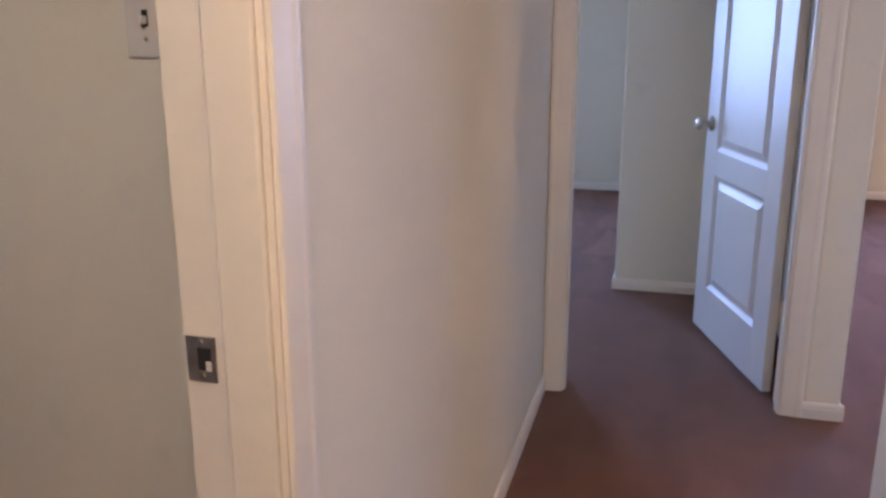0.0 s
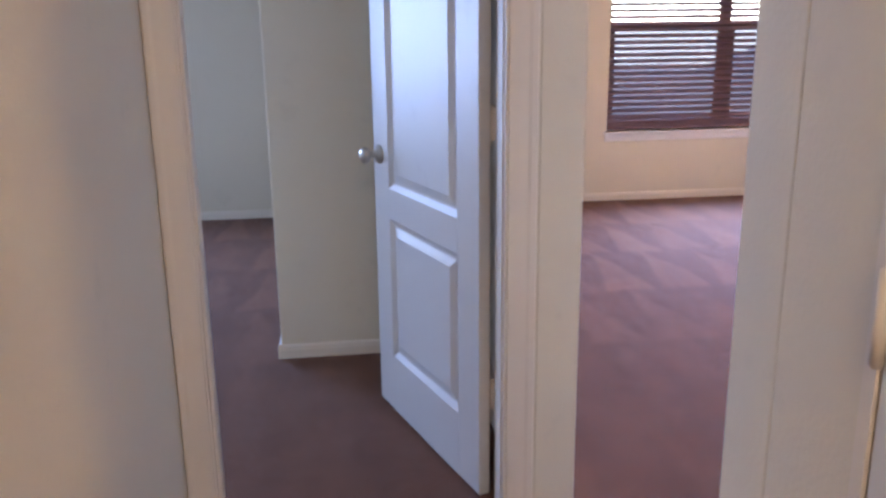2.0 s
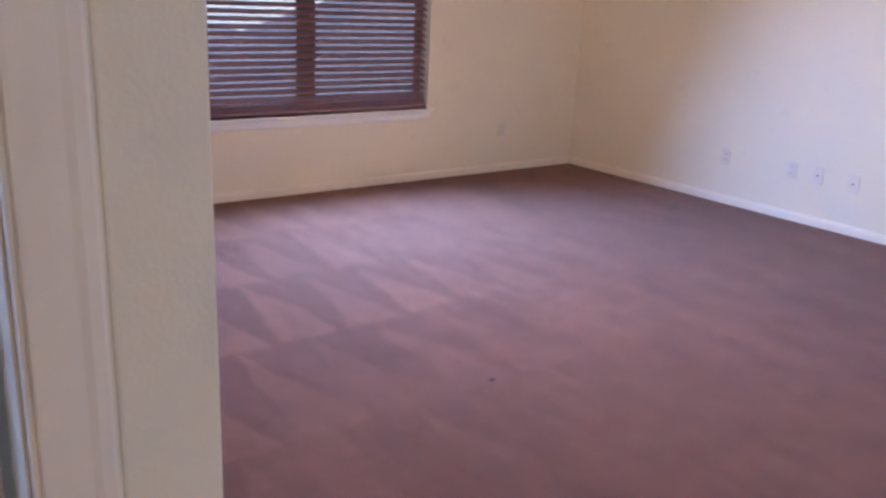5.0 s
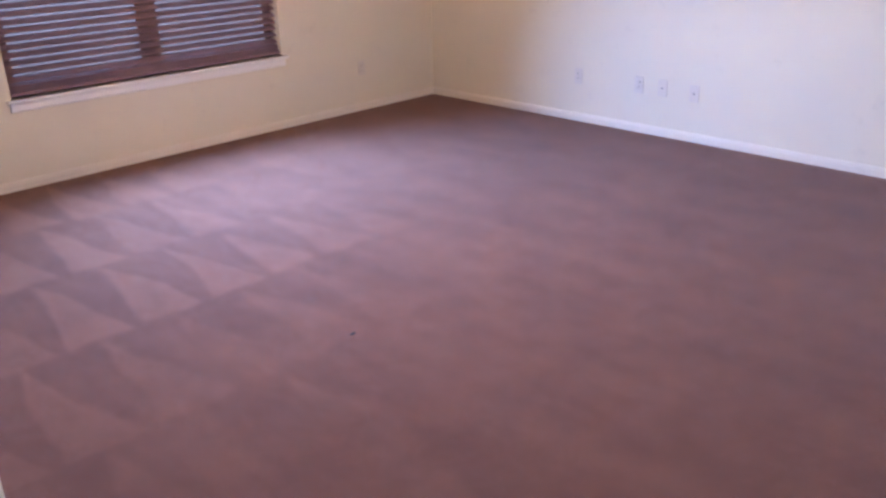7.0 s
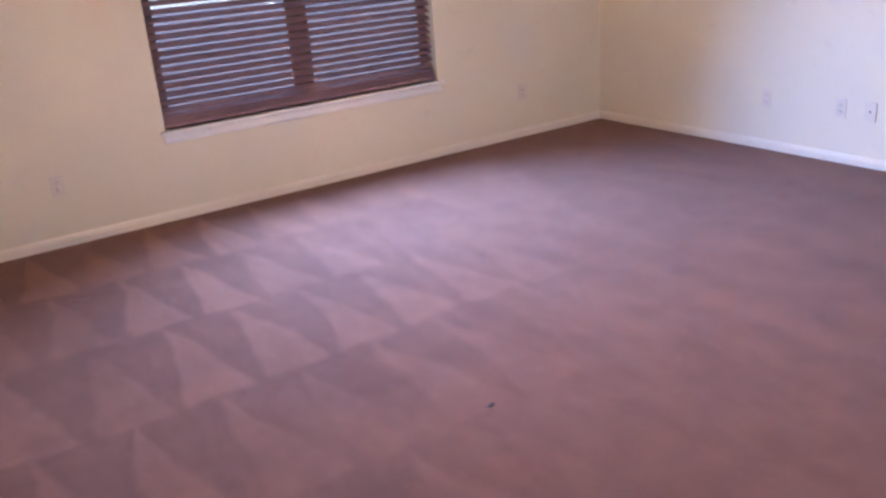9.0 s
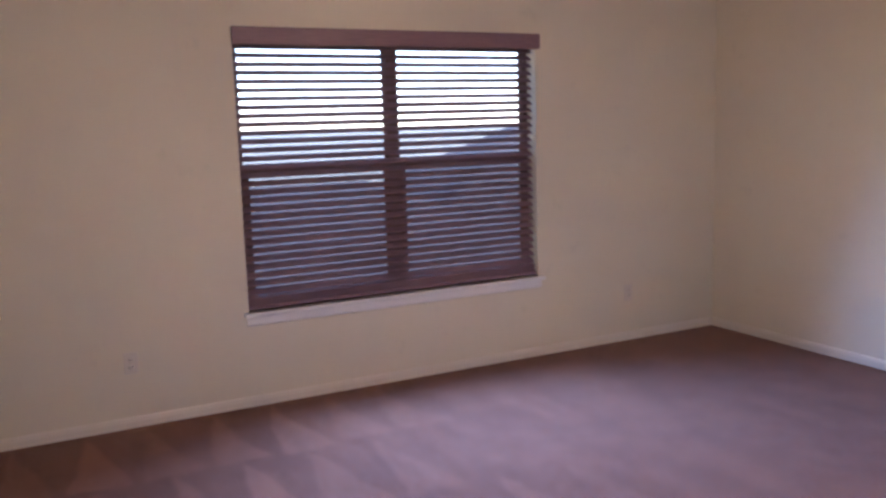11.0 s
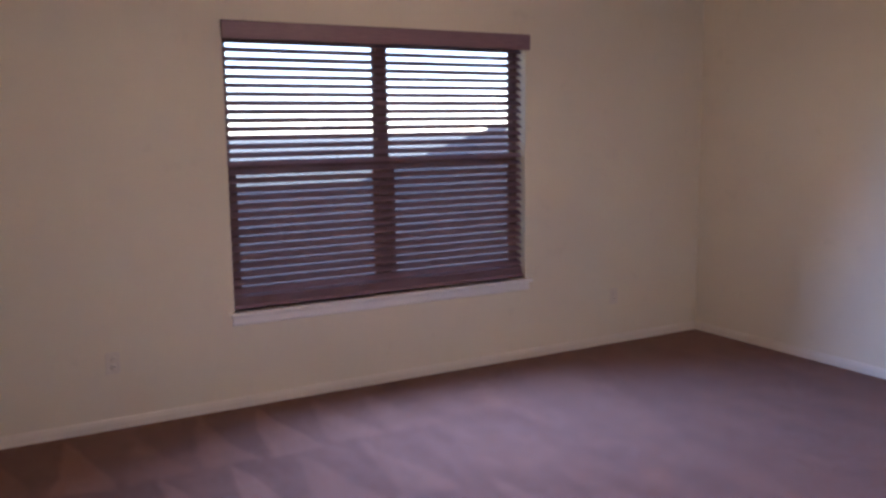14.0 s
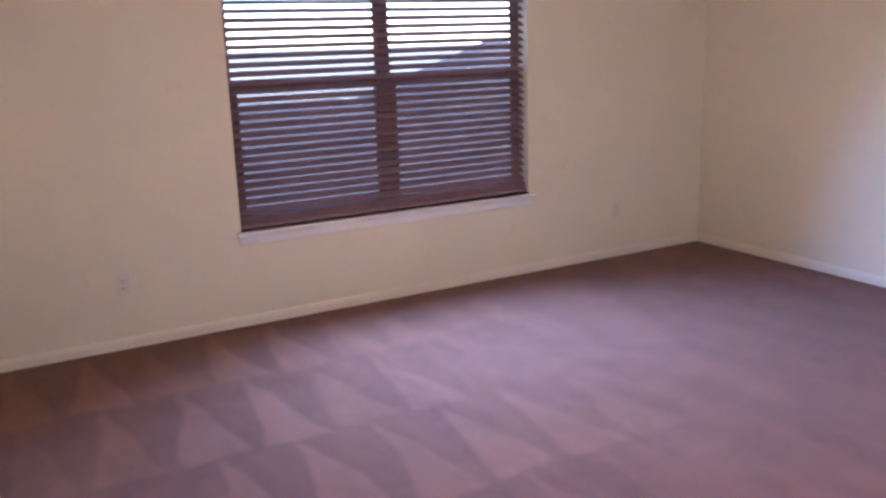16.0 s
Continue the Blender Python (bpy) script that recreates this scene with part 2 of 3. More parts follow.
def wall(name, boxes, bevel=0.0, label="cream painted drywall with light orange-peel texture"):
    bm = bmesh.new()
    for a, b in boxes:
        add_box(bm, (*a, 0), (*b, H)) if len(a) == 2 else add_box(bm, a, b)
    if bevel:
        es = [e for e in bm.edges if abs(e.verts[0].co.z - e.verts[1].co.z) > 1 and e.calc_length() > 1]
        bmesh.ops.bevel(bm, geom=es, offset=bevel, segments=3, profile=0.5, affect="EDGES")
    return structure(name, bm, WALL, label, "wall")


NY, EX, HX = 6.785, 5.9, 0.885                     # faces of the window wall, the far side wall and the hall's right wall
WX0, WX1, WZ0, WZ1 = 2.485, 4.377, 0.53, 2.045       # bedroom window opening
wall("wall_north", [((0.911, NY, 0), (WX0, NY + 0.16, H)), ((WX1, NY, 0), (EX + 0.12, NY + 0.16, H)),
                    ((WX0, NY, 0), (WX1, NY + 0.16, WZ0)), ((WX0, NY, WZ1), (WX1, NY + 0.16, H))])
wall("wall_east", [((EX, -1.95), (EX + 0.12, NY))])
wall("wall_divider", [((0.911, 2.6), (1.026, NY))], 0.006)
wall("wall_bedroom_south", [((HX, 1.405), (EX, 1.515))], 0.006)
wall("wall_hall_east", [((HX, -1.8, 0), (HX + 0.11, 0.447, H)), ((HX, 1.253, 0), (HX + 0.11, 1.405, H)), ((HX, 0.447, 2.08), (HX + 0.11, 1.253, H))])
wall("wall_hall_west", [((-0.115, -1.8, 0), (0, -0.335, H)), ((-0.115, 0.508, 0), (0, 2.6, H)), ((-0.115, -0.335, 2.08), (0, 0.508, H))])
wall("wall_side_room_north", [((-3.1, 0.8), (-0.115, 0.9))])
wall("wall_south", [((-3.2, -1.95), (EX, -1.8))])
wall("wall_door", [((-3.1, 2.6, 0), (0.057, 2.715, H)), ((0.842, 2.6, 0), (0.911, 2.715, H)), ((0.057, 2.6, 2.08), (0.842, 2.715, H))])
W2 = (-2.9, -1.3, WZ0, WZ1)                           # far room window: x, x, z, z
wall("wall_far_room_north", [((-3.1, 6.66, 0), (W2[0], 6.945, H)), ((W2[1], 6.66, 0), (0.911, 6.945, H)),
                             ((W2[0], 6.66, 0), (W2[1], 6.945, W2[2])), ((W2[0], 6.66, W2[3]), (W2[1], 6.945, H))])
wall("wall_far_room_closet", [((0.165, 3.94), (0.911, 4.05)), ((0.165, 4.05), (0.275, 6.66))], 0.006)
W3 = (-0.8, -0.1, 1.1, 2.0)                           # unseen window added to light the side room: y, y, z, z
wall("wall_west", [((-3.2, -1.8, 0), (-3.1, W3[0], H)), ((-3.2, W3[1], 0), (-3.1, 6.945, H)),
                   ((-3.2, W3[0], 0), (-3.1, W3[1], W3[2])), ((-3.2, W3[0], W3[3]), (-3.1, W3[1], H))])

BASE = [(0, 0), (0.013, 0), (0.013, 0.036), (0.0105, 0.042), (0.0105, 0.047), (0.006, 0.056), (0, 0.058)]
for a, b, o in [((0.911, NY), (EX, NY), (0, -1)), ((EX, 1.515), (EX, NY - 0.013), (-1, 0)), ((1.026, 2.6), (1.026, NY - 0.013), (1, 0)),
                ((0.0, 0.57), (0.0, 2.585), (1, 0)), ((0.0, -1.8), (0.0, -0.41), (1, 0)), ((HX, 1.256), (HX, 1.502), (-1, 0)), ((HX, -1.8), (HX, 0.37), (-1, 0)),
                ((0.906, 2.6), (1.039, 2.6), (0, -1)), ((HX - 0.013, 1.515), (EX - 0.013, 1.515), (0, 1)),
                ((0.152, 3.94), (0.911, 3.94), (0, -1)), ((0.165, 3.94), (0.165, 6.647), (-1, 0)), ((-3.1, 6.66), (0.165, 6.66), (0, -1)), ((-3.1, 2.715), (0.0, 2.715), (0, 1))]:
    structure("baseboard", extrude_profile(BASE, a, b, o), TRIM, "white painted moulded wooden baseboard", "baseboard")


# ---- door frames ----
CASING = [(0.0, 0.0), (0.0, 0.012), (0.06, 0.0145), (0.22, 0.0145), (0.34, 0.0125), (0.6, 0.0115), (0.9, 0.0095), (0.97, 0.0085), (1.0, 0.006), (1.0, 0.0)]


def casing_piece(bm, axis, face, u0, u1, z0, z1, outer_first):
    """Moulded casing board on a wall face, swept upright. axis is the wall's normal axis, with sign."""
    rows = []
    for z in (z0, z1):
        row = []
        for f, d in CASING:
            u = u0 + (u1 - u0) * (f if outer_first else 1 - f)
            row.append(bm.verts.new((u, face + axis[1] * d, z) if axis[0] == "y" else (face + axis[1] * d, u, z)))
        rows.append(row)
    n = len(CASING)
    fs = [bm.faces.new((rows[0][i], rows[0][(i + 1) % n], rows[1][(i + 1) % n], rows[1][i])) for i in range(n)]
    fs += [bm.faces.new(rows[0]), bm.faces.new(rows[1][::-1])]
    bmesh.ops.recalc_face_normals(bm, faces=fs)


def head_piece(bm, axis, face, u0, u1, z0):
    rows = []
    for u in (u0, u1):
        rows.append([bm.verts.new((u, face + axis[1] * d, z0 + 0.062 * (1 - f)) if axis[0] == "y" else (face + axis[1] * d, u, z0 + 0.062 * (1 - f))) for f, d in CASING])
    n = len(CASING)
    fs = [bm.faces.new((rows[0][i], rows[0][(i + 1) % n], rows[1][(i + 1) % n], rows[1][i])) for i in range(n)]
    fs += [bm.faces.new(rows[0]), bm.faces.new(rows[1][::-1])]
    bmesh.ops.recalc_face_normals(bm, faces=fs)


# frame of the doorway to the far room: wall along x, y 2.6 to 2.715
frame_1 = structure("trim_far_room_door", box((0.057, 2.597, 0), (0.075, 2.718, 2.07)), TRIM, "white painted wooden door frame with moulded casing", "door frame")
part("jamb", box((0.825, 2.597, 0), (0.842, 2.718, 2.07)), TRIM, frame_1)
part("head_jamb", box((0.075, 2.597, 2.052), (0.825, 2.718, 2.07)), TRIM, frame_1)
for x0, x1 in ((0.075, 0.083), (0.821, 0.825)):
    part("door_stop", box((x0, 2.612, 0), (x1, 2.65, 2.05), 0.002, 1), TRIM, frame_1)
for f, sgn in ((2.6, -1), (2.715, 1)):
    for u0, u1, first_edge in ((0.002, 0.07, True), (0.831, 0.905, False)):
        bm = bmesh.new()
        casing_piece(bm, ("y", sgn), f, u0, u1, 0, 2.08, first_edge)
        part("casing", bm, TRIM, frame_1)
    bm = bmesh.new()
    head_piece(bm, ("y", sgn), f, 0.002, 0.905, 2.08)
    part("casing_head", bm, TRIM, frame_1)

# frame of the doorway to the side room: wall along y, x -0.115 to 0
frame_2 = structure("trim_side_room_door", box((-0.122, 0.49, 0), (0.003, 0.508, 2.07)), TRIM, "white painted door frame with latch strike plate", "door frame")
part("jamb", box((-0.122, -0.335, 0), (0.003, -0.317, 2.07)), TRIM, frame_2)
part("head_jamb", box((-0.122, -0.317, 2.052), (0.003, 0.49, 2.07)), TRIM, frame_2)
part("door_stop", box((-0.066, 0.478, 0), (-0.004, 0.49, 2.05), 0.005, 3), TRIM, frame_2)
part("door_stop", box((-0.066, -0.317, 0), (-0.004, -0.305, 2.05), 0.005, 3), TRIM, frame_2)
for u0, u1, first_edge in ((0.496, 0.56, False), (-0.4, -0.323, True)):
    bm = bmesh.new()
    casing_piece(bm, ("x", 1), 0.0, u0, u1, 0, 2.08, first_edge)
    part("casing", bm, TRIM, frame_2)
bm = bmesh.new()
head_piece(bm, ("x", 1), 0.0, -0.4, 0.56, 2.08)
part("casing_head", bm, TRIM, frame_2)
bm = bmesh.new()
SX, SZ, SY = -0.12, 0.915, 0.49
for a, b in (((0, -0.0015, 0), (0.039, 0, 0.014)), ((0, -0.0015, 0.043), (0.039, 0, 0.057)), ((0, -0.0015, 0.014), (0.014, 0, 0.043)), ((0.032, -0.0015, 0.014), (0.039, 0, 0.043))):
    add_box(bm, (SX + a[0], SY + a[1], SZ + a[2]), (SX + b[0], SY + b[1], SZ + b[2]))
strike = part("strike_plate", bm, STEEL, frame_2, "worn dull steel strike plate")
part("latch_hole", box((SX + 0.014, SY - 0.0006, SZ + 0.014), (SX + 0.032, SY + 0.0006, SZ + 0.043)), DARK, strike)
part("chipped_wood", box((SX + 0.024, SY - 0.0012, SZ + 0.012), (SX + 0.038, SY + 0.0002, SZ + 0.026), 0.0008, 1), TRIM, strike, "bare chipped paint in the latch hole")
for z in (0.007, 0.05):
    part("screw", lathe([(0, 0.0008), (0.0035, 0.0008), (0.004, 0)], 10, pose(SX + 0.0195, SY - 0.0015, SZ + z, 90)), NICKEL, strike)

# frame of the closet doorway in the hall's right wall
frame_3 = structure("trim_closet_door", box((HX - 0.003, 1.235, 0), (HX + 0.11, 1.253, 2.07)), TRIM, "white painted closet door frame with thin casing", "door frame")
part("jamb", box((HX - 0.003, 0.447, 0), (HX + 0.11, 0.465, 2.07)), TRIM, frame_3)
part("head_jamb", box((HX - 0.003, 0.465, 2.052), (HX + 0.11, 1.235, 2.07)), TRIM, frame_3)
for u0, u1, first_edge in ((0.385, 0.457, True),):
    bm = bmesh.new()
    casing_piece(bm, ("x", -1), HX, u0, u1, 0, 2.08, first_edge)
    part("casing", bm, TRIM, frame_3)
bm = bmesh.new()
head_piece(bm, ("x", -1), HX, 0.385, 1.243, 2.08)
part("casing_head", bm, TRIM, frame_3)


# ---- doors ----
def panel_mesh(x0, x1, z0, z1, t):
    """A moulded panel filling a door opening, alike on both faces: ogee slope in, flat, slope up to a raised field."""
    bm = bmesh.new()
    loops = [(0.0, 0.0), (0.019, -0.011), (0.027, -0.011), (0.054, -0.002)]
    for side in (-1, 1):
        rings = []
        for ins, dep in loops:
            y = side * (t / 2 + dep)
            rings.append([bm.verts.new(p) for p in ((x0 + ins, y, z0 + ins), (x1 - ins, y, z0 + ins), (x1 - ins, y, z1 - ins), (x0 + ins, y, z1 - ins))])
        for a, b in zip(rings, rings[1:]):
            for i in range(4):
                j = (i + 1) % 4
                bm.faces.new((a[i], a[j], b[j], b[i]))
        bm.faces.new(rings[-1])
    bmesh.ops.recalc_face_normals(bm, faces=bm.faces)
    for f in bm.faces:
        if f.calc_center_median().y * f.normal.y < 0:
            f.normal_flip()
    return bm


def hinge(parent, z, x, y):
    """Butt hinge: knuckle barrel with tips, and a leaf either side."""
    h = part("hinge", lathe([(0, -0.048), (0.004, -0.047), (0.0055, -0.0445), (0.0065, -0.0445), (0.0065, 0.0445), (0.0055, 0.0445), (0.004, 0.047), (0, 0.048)], 12, pose(x, y, z)), TRIM, parent, "painted-over butt hinge")
    return h


def panel_door(name, width, label, knob_z, mats=DOOR):
    """Two-panel moulded door, hinge edge at x = 0, closed along +x, y the thickness."""
    t, top = 0.035, 2.04
    root = tagged(new(name), label, "door", kind="structure")
    st = 0.13
    part("stile", box((0, -t / 2, 0.012), (st, t / 2, top), 0.0015, 1), mats, root)
    part("stile", box((width - st, -t / 2, 0.012), (width, t / 2, top), 0.0015, 1), mats, root)
    for z0, z1 in ((0.012, 0.216), (0.708, 0.81), (1.9, top)):
        part("rail", box((st, -t / 2, z0), (width - st, t / 2, z1)), mats, root)
    for z0, z1 in ((0.216, 0.708), (0.81, 1.9)):
        part("panel", panel_mesh(st, width - st, z0, z1, t), mats, root)
    if knob_z:
        for s in (-1, 1):
            prof = [(0.0, 0.0), (0.032, 0.0), (0.032, 0.004), (0.028, 0.009), (0.013, 0.012), (0.011, 0.03), (0.014, 0.036), (0.024, 0.042), (0.0275, 0.052), (0.0255, 0.062), (0.017, 0.068), (0.0, 0.07)]
            part("door_knob", lathe(prof, 24, pose(width - 0.055, s * t / 2, knob_z, -90 * s)), NICKEL, root, "satin nickel round door knob")
        part("latch_plate", box((width - 0.0005, -0.0125, knob_z - 0.028), (width + 0.001, 0.0125, knob_z + 0.028)), NICKEL, root)
    return root


door_1 = panel_door("door_1", 0.765, "white two-panel moulded door standing open into far room", 0.915)
ang = math.degrees(math.atan2(0.731, -0.236))
door_1.matrix_world = pose(0.802, 2.746, 0.004, 0, 0, ang)
for z in (0.325, 1.086, 1.82):
    bm = lathe([(0, -0.045), (0.0065, -0.0445), (0.0065, 0.0445), (0, 0.045)], 12, pose(-0.006, -0.024, z))
    add_box(bm, (-0.03, -0.05, z - 0.0435), (0.0, -0.0175, z + 0.0435))
    part("hinge", bm, TRIM, door_1, "painted-over butt hinge")

door_2 = panel_door("door_2", 0.764, "white two-panel moulded closet door, shut", 0)
door_2.matrix_world = pose(HX + 0.0175, 1.232, 0.004, 0, 0, -90)
for z in (0.348, 1.082, 1.82):
    hinge(door_2, z, -0.001, -0.0235)


# ---- bedroom window with blind ----
def frame_bars(bm, x0, x1, z0, z1, y0, y1, w, wb=None):
    wb = wb or w
    add_box(bm, (x0, y0, z0), (x0 + w, y1, z1), 0.002, 1)
    add_box(bm, (x1 - w, y0, z0), (x1, y1, z1), 0.002, 1)
    add_box(bm, (x0 + w, y0, z0), (x1 - w, y1, z0 + wb), 0.002, 1)
    add_box(bm, (x0 + w, y0, z1 - wb), (x1 - w, y1, z1), 0.002, 1)


mid = (WX0 + WX1) / 2
bm = bmesh.new()
frame_bars(bm, WX0, mid, WZ0, WZ1, 6.885, 6.94, 0.034)
window_1 = structure("window_1", bm, BRONZE, "bronze-framed twin single-hung window in recess", "window")
bm = bmesh.new()
frame_bars(bm, mid, WX1, WZ0, WZ1, 6.885, 6.94, 0.034)
part("window_frame", bm, BRONZE, window_1)
for x0, x1 in ((WX0, mid), (mid, WX1)):
    bm = bmesh.new()
    frame_bars(bm, x0 + 0.034, x1 - 0.034, WZ0 + 0.034, 1.335, 6.875, 6.9, 0.035, 0.055)
    part("lower_sash", bm, BRONZE, window_1)
    bm = bmesh.new()
    frame_bars(bm, x0 + 0.034, x1 - 0.034, 1.292, WZ1 - 0.034, 6.905, 6.925, 0.014, 0.03)
    part("upper_sash", bm, BRONZE, window_1)
    for z0, z1, y in ((WZ0 + 0.08, 1.285, 6.888), (1.318, WZ1 - 0.06, 6.915)):
        g = part("pane", box((x0 + 0.05, y, z0), (x1 - 0.05, y + 0.004, z1)), GLASS, window_1)
        g.visible_shadow = False
    part("insect_screen", box((x0 + 0.05, 6.932, WZ0 + 0.04), (x1 - 0.05, 6.934, 1.3)), SCREEN, window_1, "fine grey insect screen over the lower sash")
part("window_sill", box((WX0 - 0.03, 6.745, WZ0 - 0.022), (WX1 + 0.035, 6.885, WZ0), 0.006, 3), SILL, window_1, "white painted wooden sill")
part("apron", extrude_profile([(0, 0.455), (0.008, 0.455), (0.013, 0.465), (0.013, 0.497), (0.009, 0.507), (0, 0.507)], (WX0 - 0.015, 6.785), (WX1 + 0.02, 6.785), (0, -1)), SILL, window_1)

blind = tagged(link("window_blind", box((WX0 + 0.004, 6.792, 1.98), (WX1 - 0.008, 6.838, 2.03), 0.002, 1), SLAT),
               "dark brown wooden slat blind, lowered with slats tilted open", "window blind")
bm = box((WX0 - 0.002, 6.768, 1.966), (WX1 + 0.022, 6.783, 2.06), 0.004, 2)
add_box(bm, (WX0 - 0.002, 6.762, 1.971), (WX1 + 0.022, 6.77, 2.055), 0.003, 2)
part("valance", bm, SLAT, blind)


def slat_mesh(length, width, thick):
    bm = bmesh.new()
    n = 4
    rows = []
    for x in (-length / 2, length / 2):
        up, dn = [], []
        for i in range(n + 1):
            v = -width / 2 + width * i / n
            c = 0.0022 * (1 - (2 * v / width) ** 2)
            up.append(bm.verts.new((x, v, c + thick / 2)))
            dn.append(bm.verts.new((x, v, c - thick / 2)))
        rows.append(up + dn[::-1])
    m = len(rows[0])
    for i in range(m):
        j = (i + 1) % m
        bm.faces.new((rows[0][i], rows[0][j], rows[1][j], rows[1][i]))
    bm.faces.new(rows[0])
    bm.faces.new(rows[1][::-1])
    bmesh.ops.recalc_face_normals(bm, faces=bm.faces)
    return bm


TILT = 30.0
first = part("slat", slat_mesh(WX1 - WX0 - 0.03, 0.052, 0.0028), SLAT, blind)
rng = random.Random(4)
pitch, z = 0.0456, 0.6376
first.matrix_basis = pose((WX0 + WX1) / 2 - 0.008, 6.816, z, TILT, 0, 0)
while z + pitch < 1.975:
    z += pitch
    s = first.copy()
    scene.collection.objects.link(s)
    s.matrix_basis = pose((WX0 + WX1) / 2 - 0.008 + rng.uniform(-0.0015, 0.0015), 6.816, z, TILT + rng.uniform(-1.5, 1.5), rng.uniform(-0.06, 0.06), 0)
for i in range(7):
    s = first.copy()
    scene.collection.objects.link(s)
    s.matrix_basis = pose((WX0 + WX1) / 2 - 0.008 + rng.uniform(-0.002, 0.002), 6.816, 0.5685 + 0.0066 * i, 2 + 2.4 * i, 0, 0)
part("bottom_rail", box((WX0 + 0.006, 6.792, 0.541), (WX1 - 0.01, 6.84, 0.564), 0.004, 2), SLAT, blind)
for x in (WX0 + 0.16, WX0 + 0.62, mid + 0.0, WX1 - 0.62, WX1 - 0.16):
    for y in (6.789, 6.843):
        part("ladder_cord", box((x - 0.0004, y - 0.0005, 0.56), (x + 0.0004, y + 0.0005, 1.98)), CORD, blind)


# windows of the two rooms to the west; the side room's is unseen, added for daylight
def added_west_window(name, y0, y1, z0, z1):
    bm = bmesh.new()
    for a, b in (((y0, z0), (y0 + 0.05, z1)), ((y1 - 0.05, z0), (y1, z1)), ((y0 + 0.05, z0), (y1 - 0.05, z0 + 0.05)), ((y0 + 0.05, z1 - 0.05), (y1 - 0.05, z1))):
        add_box(bm, (-3.17, a[0], a[1]), (-3.12, b[0], b[1]), 0.002, 1)
    w = structure(name, bm, BRONZE, "unseen bronze-framed window added to light the side room", "window")
    g = part("pane", box((-3.147, y0 + 0.05, z0 + 0.05), (-3.143, y1 - 0.05, z1 - 0.05)), GLASS, w)
    g.visible_shadow = False


bm = bmesh.new()
frame_bars(bm, W2[0], W2[1], W2[2], W2[3], 6.86, 6.91, 0.05)
window_2 = structure("window_2", bm, BRONZE, "unseen bronze-framed window added to light the side room of the far room", "window")
part("pane", box((W2[0] + 0.05, 6.883, W2[2] + 0.05), (W2[1] - 0.05, 6.887, W2[3] - 0.05)), GLASS, window_2).visible_shadow = False
added_west_window("added_window_3", *W3)


# old scrape in the paint of the hall wall
part("scrape", box((-0.002, 2.068, 0.415), (0.0012, 2.074, 0.45), 0.001, 1), TRIM, bpy.data.objects["wall_hall_west"], "short white scrape in the paint")


# ---- switch and outlets ----
def plate(name, label, category, kind_of):
    """Wall plate in the xz plane facing -y, centre at the origin."""
    root = tagged(link(name, box((-0.035, -0.006, -0.057), (0.035, 0, 0.057), 0.004, 2), PLASTIC), label, category)
    if kind_of == "switch":
        part("toggle_slot", box((-0.005, -0.0068, -0.012), (0.005, -0.0058, 0.012)), DARK, root)
        bm = box((-0.004, -0.016, -0.009), (0.004, -0.006, 0.003), 0.0015, 1)
        part("toggle", bm, PLASTIC, root)
        zs = (-0.03, 0.03)
    elif kind_of == "outlet":
        for c in (-0.0195, 0.0195):
            o = part("receptacle", lathe([(0, 0.0085), (0.0155, 0.0085), (0.0165, 0.006)], 20, pose(0, 0, c, 90)), PLASTIC, root)
            for dx in (-0.0064, 0.0064):
                part("slot", box((dx - 0.0011, -0.0089, c - 0.002), (dx + 0.0011, -0.0083, c + 0.007)), DARK, o)
        zs = (0.0,)
    else:
        part("jack", box((-0.008, -0.0085, -0.008), (0.008, -0.0055, 0.008), 0.001, 1), PLASTIC, root)
        part("jack_hole", box((-0.005, -0.009, -0.005), (0.005, -0.008, 0.005)), DARK, root)
        zs = (-0.045, 0.045)
    for zz in zs:
        part("screw", lathe([(0, 0.0075), (0.0032, 0.0075), (0.0036, 0.0058)], 10, pose(0, 0, zz, 90)), STEEL if kind_of == "switch" else PLASTIC, root)
    return root


sw = plate("light_switch", "almond plastic toggle light switch beside the door frame", "light switch", "switch")
sw.matrix_world = pose(-0.343, 0.8, 1.336)
o1 = tagged(plate("wall_outlet", "almond duplex wall outlet above the baseboard", "outlet", "outlet"), group="bedroom outlets")
o1.matrix_world = pose(1.855, NY, 0.345)
for yy in (5.258, 4.746):
    copy_thing(o1, pose(EX, yy, 0.33, 0, 0, -90))
j1 = tagged(plate("cable_jack", "almond wall plate with a phone or cable jack", "wall jack", "jack"), group="bedroom jacks")
j1.matrix_world = pose(EX, 4.56, 0.33, 0, 0, -90)
copy_thing(j1, pose(EX, 4.322, 0.323, 0, 0, -90))
copy_thing(o1, pose(5.115, NY, 0.332))


# ---- ceiling fan with lit lamp ----
FX, FY = 3.345, 4.15
fan = tagged(new("ceiling_fan"), "white ceiling fan with pale wooden blades and lit frosted shades", "ceiling fan")
fan.matrix_world = pose(FX, FY, H)
part("canopy", lathe([(0, 0), (0.075, 0), (0.075, -0.02), (0.06, -0.05), (0.03, -0.06), (0, -0.06)], 28), FAN_WHITE, fan)
part("motor_housing", lathe([(0, -0.055), (0.05, -0.058), (0.11, -0.075), (0.135, -0.11), (0.135, -0.15), (0.12, -0.19), (0.09, -0.205), (0, -0.205)], 36), FAN_WHITE, fan)
part("switch_housing", lathe([(0, -0.2), (0.06, -0.203), (0.065, -0.245), (0.055, -0.285), (0.03, -0.3), (0, -0.302)], 28), FAN_WHITE, fan)


